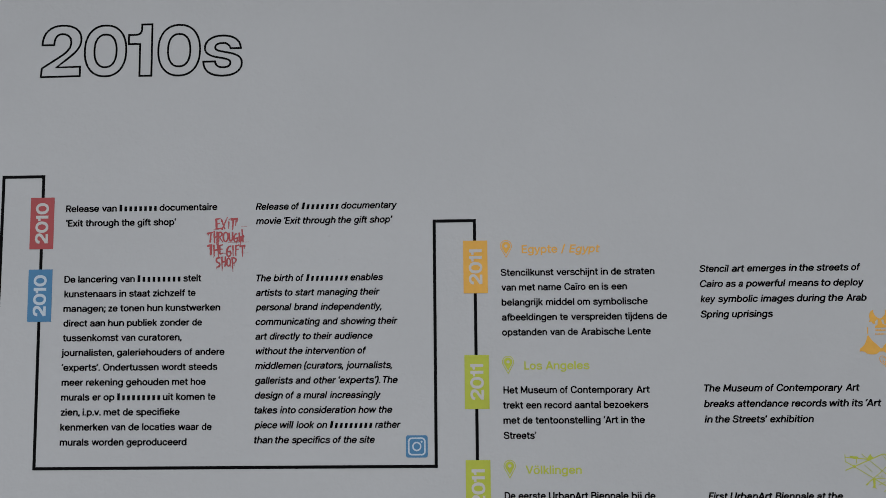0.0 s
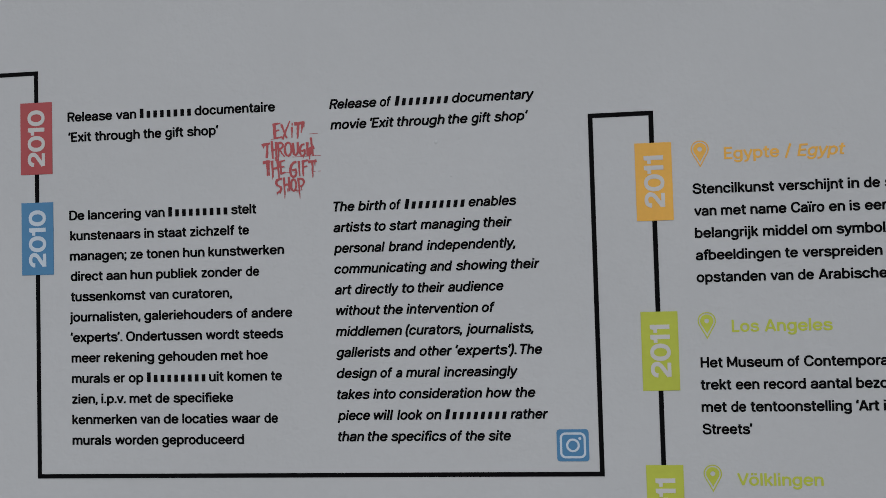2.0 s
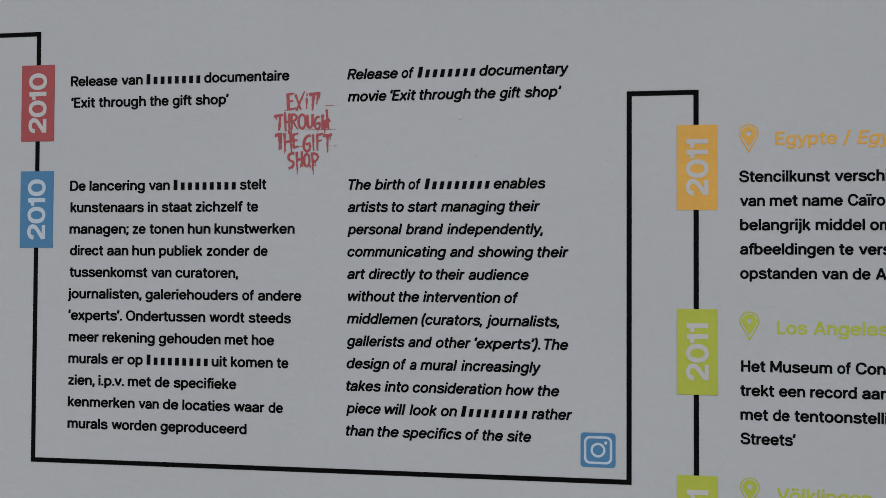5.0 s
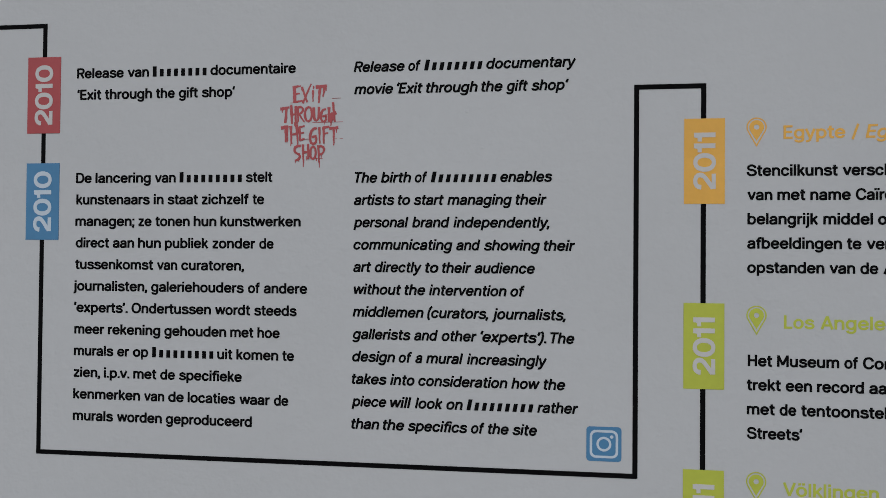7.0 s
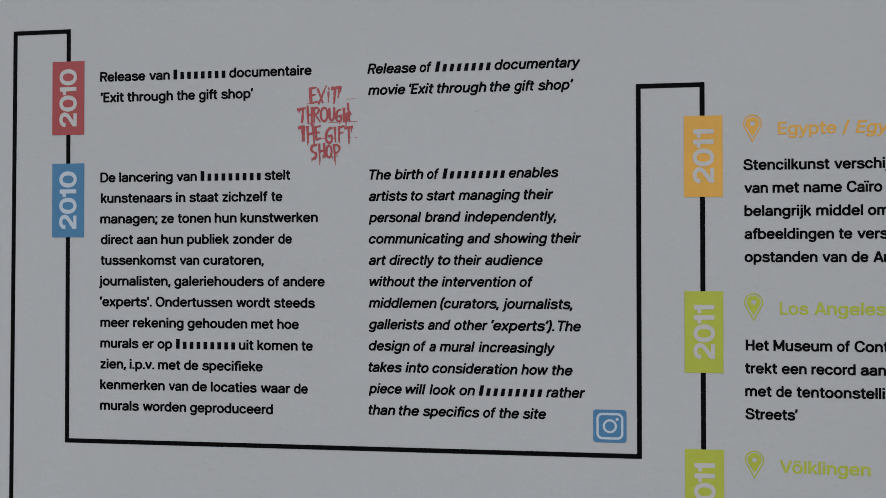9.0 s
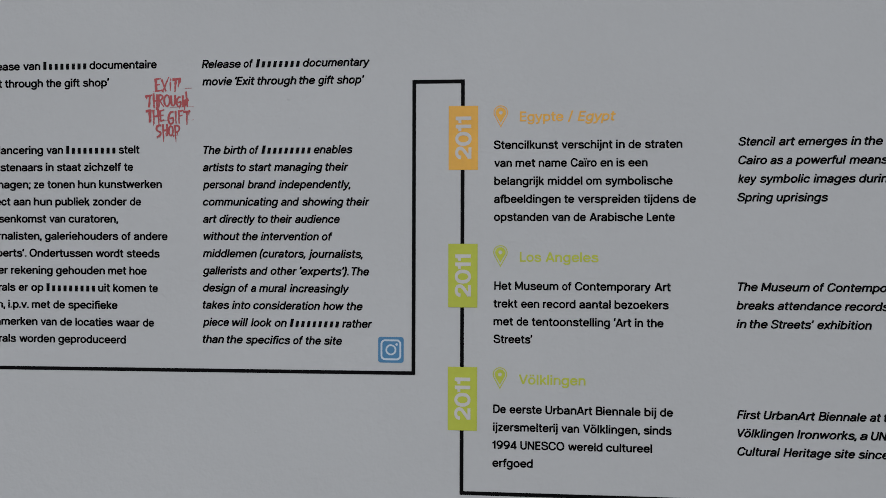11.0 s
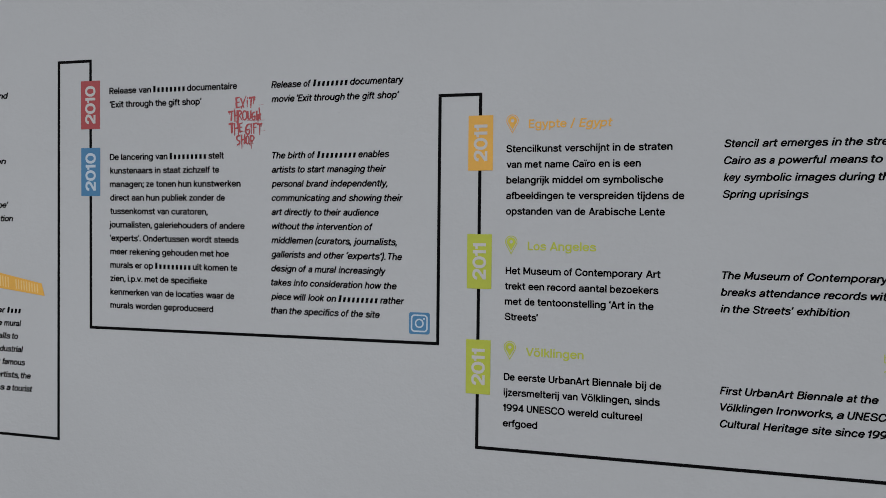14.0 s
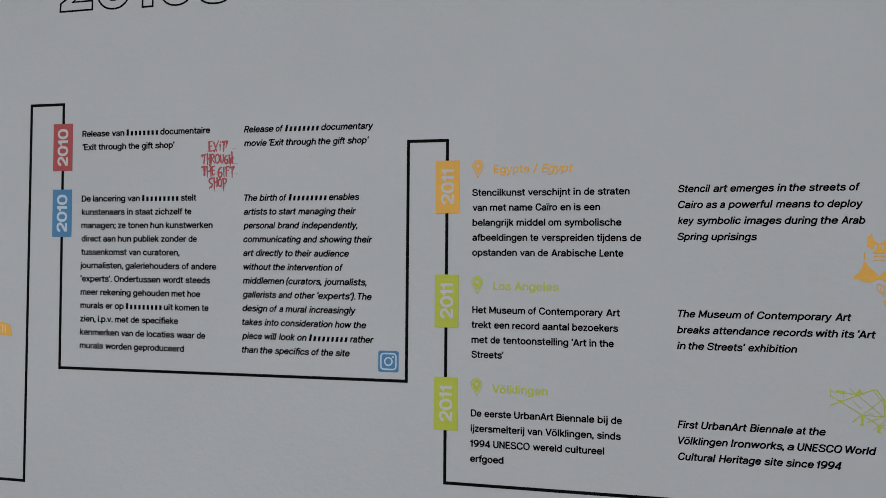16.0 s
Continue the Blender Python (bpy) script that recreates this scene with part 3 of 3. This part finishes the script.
def location_pin(x, top, mat, colour):
    r, tip = 0.0118, 0.0243
    cz = top - r
    ob = thing("location_pin", x, cz - tip, f"{colour} map pin with a round hole", "icon", "map pins")
    part("outline", ring(bmesh.new(), drop_loop(x, cz, r, tip), drop_loop(x, cz, r - 0.0014, tip - 0.0030), LINE), mat, ob)
    inner = drop_loop(x, cz, r - 0.0032, tip - 0.0075)
    hole = []
    for px, pz in inner:
        a = math.atan2(pz - cz, px - x)
        hole.append((x + 0.0032 * math.cos(a), cz + 0.0032 * math.sin(a)))
    part("filling", ring(bmesh.new(), inner, hole, LINE), mat, ob)


location_pin(0.0836, 1.7195, ORANGE, "ochre orange")
location_pin(0.0840, 1.4892, GREEN, "lime green")
location_pin(0.0840, 1.2872, GREEN, "lime green")


# ---- blue icon ----
def rounded(cx, cz, half, r, n=6):
    loop = []
    for k, (sx, sz) in enumerate(((1, 1), (-1, 1), (-1, -1), (1, -1))):
        for i in range(n + 1):
            a = math.pi / 2 * (k + i / n)
            loop.append((cx + sx * (half - r) + r * math.cos(a), cz + sz * (half - r) + r * math.sin(a)))
    return loop


def circle(cx, cz, r, n=28):
    return [(cx + r * math.cos(math.tau * k / n), cz + r * math.sin(math.tau * k / n)) for k in range(n)]


IX, IZ = -0.0980, 1.3135
icon = thing("square_icon", IX, IZ, "blue square sticker with rounded corners and pale rings", "icon")
part("plate", slab(bmesh.new(), rounded(IX, IZ, 0.0215, 0.0042), LINE), BLUE, icon)
part("square_ring", ring(bmesh.new(), rounded(IX, IZ, 0.0174, 0.0075), rounded(IX, IZ, 0.0144, 0.0048), PLATE), PALE_BLUE, icon)
part("round_ring", ring(bmesh.new(), circle(IX, IZ, 0.0092), circle(IX, IZ, 0.0063), PLATE), PALE_BLUE, icon)
part("dot", slab(bmesh.new(), circle(IX + 0.0095, IZ + 0.0092, 0.0021, 14), PLATE), PALE_BLUE, icon)

# ---- red dripping film title ----
title = thing("film_title", -0.485, 1.72, "brick red hand-brushed title with paint drips", "graphic")
TITLE_AT = (-0.5679, 1.7962, 0.0002605, -0.000252)
# brush strokes: first width, last width over first, drawing
STROKES = [
    (13, 0.8, "M242,98 L246,185"), (9, 0.7, "M236,103 L276,98"), (7, 0.7, "M246,141 L272,137"), (9, 0.6, "M242,183 L286,176"), (6, 0.3, "M238,150 L240,186"),
    (9, 0.7, "M282,104 L312,186"), (5, 1.8, "M330,88 L288,190"), (8, 0.5, "M340,122 L342,184"), (5, 0.8, "M345,100 L342,114"),
    (13, 0.9, "M356,106 L413,101"), (11, 0.6, "M378,105 L372,190"), (9, 0.4, "M400,105 L394,158"), (6, 0.5, "M409,103 L408,128"),
    (11, 0.8, "M170,218 L217,210"), (10, 0.8, "M201,212 L197,292"), (7, 0.4, "M181,216 L180,238"), (10, 0.7, "M226,198 L231,298"), (10, 0.6, "M250,203 L252,306"), (8, 0.9, "M228,251 L254,245"),
    (9, 0.7, "M262,210 L264,288"), (8, 0.9, "M260,212 C296,198 300,240 266,247"), (8, 0.6, "M268,246 L297,290"), (8, 1, "M318,210 C292,214 294,288 319,286 C342,284 342,208 318,210 Z"),
    (9, 0.9, "M345,213 L348,266 C354,292 370,284 372,262 L373,210"), (9, 0.8, "M410,224 C380,214 374,290 399,289 C416,286 412,262 409,257 L392,262"),
    (10, 0.9, "M425,213 L428,292"), (8, 0.9, "M447,188 L457,290"), (17, 0.8, "M424,262 L464,242"), (20, 0.7, "M432,276 L454,270"), (7, 0.4, "M437,285 L437,312"),
    (13, 0.8, "M174,319 L214,312"), (10, 0.7, "M197,315 L200,394"), (6, 0.4, "M208,318 L209,394"), (10, 0.6, "M226,308 L230,404"), (10, 0.5, "M256,304 L263,414"), (8, 0.9, "M228,356 L258,350"),
    (9, 0.9, "M272,314 L275,386"), (8, 0.7, "M270,317 L299,310"), (7, 0.7, "M272,349 L295,345"), (9, 0.6, "M273,385 L301,378"),
    (9, 0.8, "M363,322 C324,316 316,402 344,406 C367,403 362,372 358,365 L338,369"), (9, 0.6, "M376,318 L380,404"), (9, 0.6, "M398,317 L400,404"), (9, 0.7, "M396,322 L429,315"), (7, 0.7, "M398,353 L423,348"),
    (11, 0.8, "M428,326 L475,320"), (10, 0.4, "M452,322 L453,414"), (6, 0.4, "M466,322 L466,348"),
    (9, 0.9, "M279,415 C240,408 240,450 261,455 C287,462 276,490 249,493"), (9, 0.5, "M292,407 L294,506"), (9, 0.7, "M318,404 L320,487"), (8, 0.9, "M294,451 L318,446"),
    (8, 1, "M344,420 C324,422 326,486 345,485 C364,483 363,418 344,420 Z"), (10, 0.5, "M372,413 L377,506"), (9, 0.8, "M368,420 C412,404 414,460 376,463"),
]
DRIPS = "M254,490 L250,507 M294,496 L294,527 M378,496 L379,530 M310,470 L312,492 M362,478 L363,496 M262,284 L262,312 M227,398 L226,416 M244,290 L246,311 M388,460 L389,482 M270,486 L270,498 M402,286 L402,304 M264,406 L264,424"
for i, (first, taper, drawing) in enumerate(STROKES):
    for line in trace(drawing, 6):
        if len(line) == 2:
            (ax, az), (bx, bz) = line
            line = [(ax + (bx - ax) * q / 6 + random.uniform(-1.1, 1.1), az + (bz - az) * q / 6 + random.uniform(-1.1, 1.1)) for q in range(7)]
        part("brush_stroke", ribbon(bmesh.new(), placed(line, *TITLE_AT), first * 0.00036, LINE + 0.000006 * i, 0.22, taper), RED, title)
for line in trace(DRIPS):
    (ax, az), (bx, bz) = line
    line = [(ax + (bx - ax) * q / 3, az + (bz - az) * q / 3) for q in range(4)]
    part("brush_drip", ribbon(bmesh.new(), placed(line, *TITLE_AT), 0.0014, LINE, 0.2, 0.5), RED, title)
for line in trace("M340,293 L500,291 M440,167 L486,166 M222,187 L262,186 M350,380 L372,380 M455,380 L470,380 M484,380 L500,379 M300,380 L322,380 M344,484 L396,482"):
    part("thin_mark", ribbon(bmesh.new(), placed(line, *TITLE_AT), 0.0006, LINE), RED, title)

# ---- orange stencil drawing ----
stencil = thing("stencil_drawing", 0.812, 1.50, "ochre orange stencil drawing of a garment and scribbles", "graphic")


LAYER = [0]


def depth():
    """Each piece of a drawing lies a hair over the one before it."""
    LAYER[0] = (LAYER[0] + 1) % 60
    return LINE + 0.000008 * LAYER[0]


def filled(name, drawing, mat, parent, x, z, kx, kz):
    for line in trace(drawing, 6):
        part(name, slab(bmesh.new(), placed(line[:-1], x, z, kx, kz), depth()), mat, parent)


def inked(name, drawing, mat, parent, x, z, kx, kz, width):
    for line in trace(drawing, 6):
        part(name, ribbon(bmesh.new(), placed(line, x, z, kx, kz), width, depth(), 0.15), mat, parent)


ST = (0.768 - 245 * 0.000314, 1.4965 + 340 * 0.000319, 0.000314, -0.000319)
filled("garment", "M246,336 C270,325 290,300 295,262 L302,254 L308,262 C320,290 350,305 372,334 L385,334 C400,300 440,290 447,255 L449,200 L458,200 L462,262 C468,300 490,322 510,328 L508,340 C490,348 480,352 470,362 C440,376 410,372 392,354 L366,354 C350,376 310,376 285,364 C275,352 262,350 246,354 Z", ORANGE, stencil, *ST)
filled("strap", "M297,206 L304,206 L303,248 L297,246 Z", ORANGE, stencil, *ST)
HD = (ST[0] + 146 * ST[2], ST[1] + 6 * ST[3], ST[2], ST[3])
filled("horn", "M195,92 C176,98 164,120 170,145 C172,155 168,162 164,168 L182,166 C184,178 194,182 201,178 L203,162 L216,152 L228,160 L232,148 C205,140 190,115 195,92 Z", ORANGE, stencil, *HD)
filled("horn", "M264,94 C284,100 294,122 286,146 L288,158 L276,160 L272,180 C266,186 258,182 256,176 C258,160 254,152 246,152 L236,162 L230,150 C262,138 274,112 264,94 Z", ORANGE, stencil, *HD)
filled("horn_base", "M221,157 L240,157 L246,178 L262,186 L272,192 L276,202 L200,204 L202,192 L216,184 Z", ORANGE, stencil, *HD)
for x0, x1, z0, tall in ((203, 276, 223, 11), (199, 275, 245, 9)):
    a = x0
    while a < x1:
        wide, high = random.uniform(3, 8), tall * random.uniform(0.55, 1.0)
        part("bar", slab(bmesh.new(), placed([(a, z0), (a + wide, z0), (a + wide, z0 - high), (a, z0 - high)], *HD), LINE), ORANGE, stencil)
        a += wide + random.uniform(1.5, 3)
inked("scribble", "M236,384 C262,376 270,400 252,412 M240,430 L268,404 M250,440 L262,420 M246,424 L282,420 M254,470 L262,496 M268,464 L266,500 M282,462 C296,470 298,488 288,500", ORANGE, stencil, *HD, 0.0010)
inked("scribble", "M388,428 C368,424 356,398 370,382 C384,374 404,388 402,404 M384,402 C380,420 394,424 400,412 M400,412 C414,404 424,412 424,426 M392,436 C404,426 416,444 426,430 M402,448 L394,444 M408,420 L420,440 M404,470 C400,496 410,506 422,504 C436,500 438,480 436,466 M416,466 L418,496 M426,464 L428,494 M408,508 L420,512", ORANGE, stencil, *ST, 0.0011)

# ---- green drawing of an iron frame ----
frame_art = thing("girder_drawing", 0.80, 1.25, "lime green drawing of a steel girder tower", "graphic")
IR = (0.729 - 112 * 0.0003227, 1.2965 + 85 * 0.000328, 0.0003227, -0.000328)
inked("girder", "M112,104 L250,116 M112,128 L165,158 L275,226 L360,278 L415,306 L500,372 M346,85 L432,200 L520,318 M112,180 L250,122 L335,86 L350,88", GREEN, frame_art, *IR, 0.0016)
inked("brace", "M330,88 L420,208 L512,322 M210,85 L300,160 L380,228 M385,130 L300,205 L225,265 M275,226 L380,229 L436,205 M385,130 L388,228 M436,205 L385,255 L330,305 M441,205 L443,272 M360,278 L445,272 L474,248 M300,266 L380,228 M113,88 L113,130 M145,98 L190,106 M178,104 L180,140 M262,86 L262,112 M246,114 L275,104 M232,266 L262,232 M380,228 L440,272 L500,332", GREEN, frame_art, *IR, 0.0010)
inked("fine_brace", "M445,272 L400,330 M482,268 L430,346 M502,292 L462,360 M440,342 L516,320 M415,304 L490,262 M420,318 L508,312 M455,238 L430,300 M470,258 L500,305 M450,330 L498,296 M475,345 L508,330 M420,272 L460,320 M460,290 L512,318 M300,212 L316,222 M318,210 L330,222 M225,150 L270,190", GREEN, frame_art, *IR, 0.0007)
filled("foot", "M270,228 L284,228 L282,276 L290,286 L262,276 L272,270 Z M356,280 L368,282 L366,312 L372,322 L352,314 Z M410,306 L420,308 L418,336 L402,330 Z M440,330 L450,334 L452,354 L436,346 Z M464,344 L474,348 L472,362 L458,356 Z M484,340 L514,334 L502,378 L476,366 Z M140,96 L186,100 L192,112 L166,114 L146,108 Z M248,102 L262,88 L274,104 L262,122 L240,120 Z M154,152 L166,148 L178,156 L166,168 Z", GREEN, frame_art, *IR)

# ---- orange banner in the earlier box ----
banner = thing("slanted_banner", -1.05, 1.36, "ochre orange slanted banner with pale upright bars", "graphic")
part("plate", slab(bmesh.new(), [(-1.30, 1.3740), (-0.992, 1.338), (-1.000, 1.366), (-1.30, 1.422)], PLATE), ORANGE, banner)
for k in range(24):
    if k in (9, 10, 19):
        continue
    x = -1.009 - k * 0.0074
    low, high = 1.3435 + (-1.001 - x) * 0.122, 1.3625 + (-1.001 - x) * 0.176
    part("bar", slab(bmesh.new(), [(x - 0.0030, low + 0.0004), (x, low), (x - 0.0012, high), (x - 0.0042, high + 0.0005)], TOP), PALE_ORANGE, banner)


# ---- small lumps in the wall paint ----
for x, z, r in ((0.310, 2.008, 0.0022), (-0.273, 1.734, 0.0028), (-0.253, 1.686, 0.0018), (0.973, 1.661, 0.0020), (1.000, 1.519, 0.0014), (0.62, 1.93, 0.0013), (-0.31, 1.86, 0.0015), (-0.33, 1.17, 0.0018), (0.35, 1.85, 0.0014)):
    bm = bmesh.new()
    bmesh.ops.create_uvsphere(bm, u_segments=10, v_segments=6, radius=1)
    for v in bm.verts:
        v.co = (x + v.co.x * r, WALL_Y + v.co.y * r * 0.28, z + v.co.z * r * random.uniform(0.8, 1.1))
    part("paint_lump", bm, PAINT, wall_north)
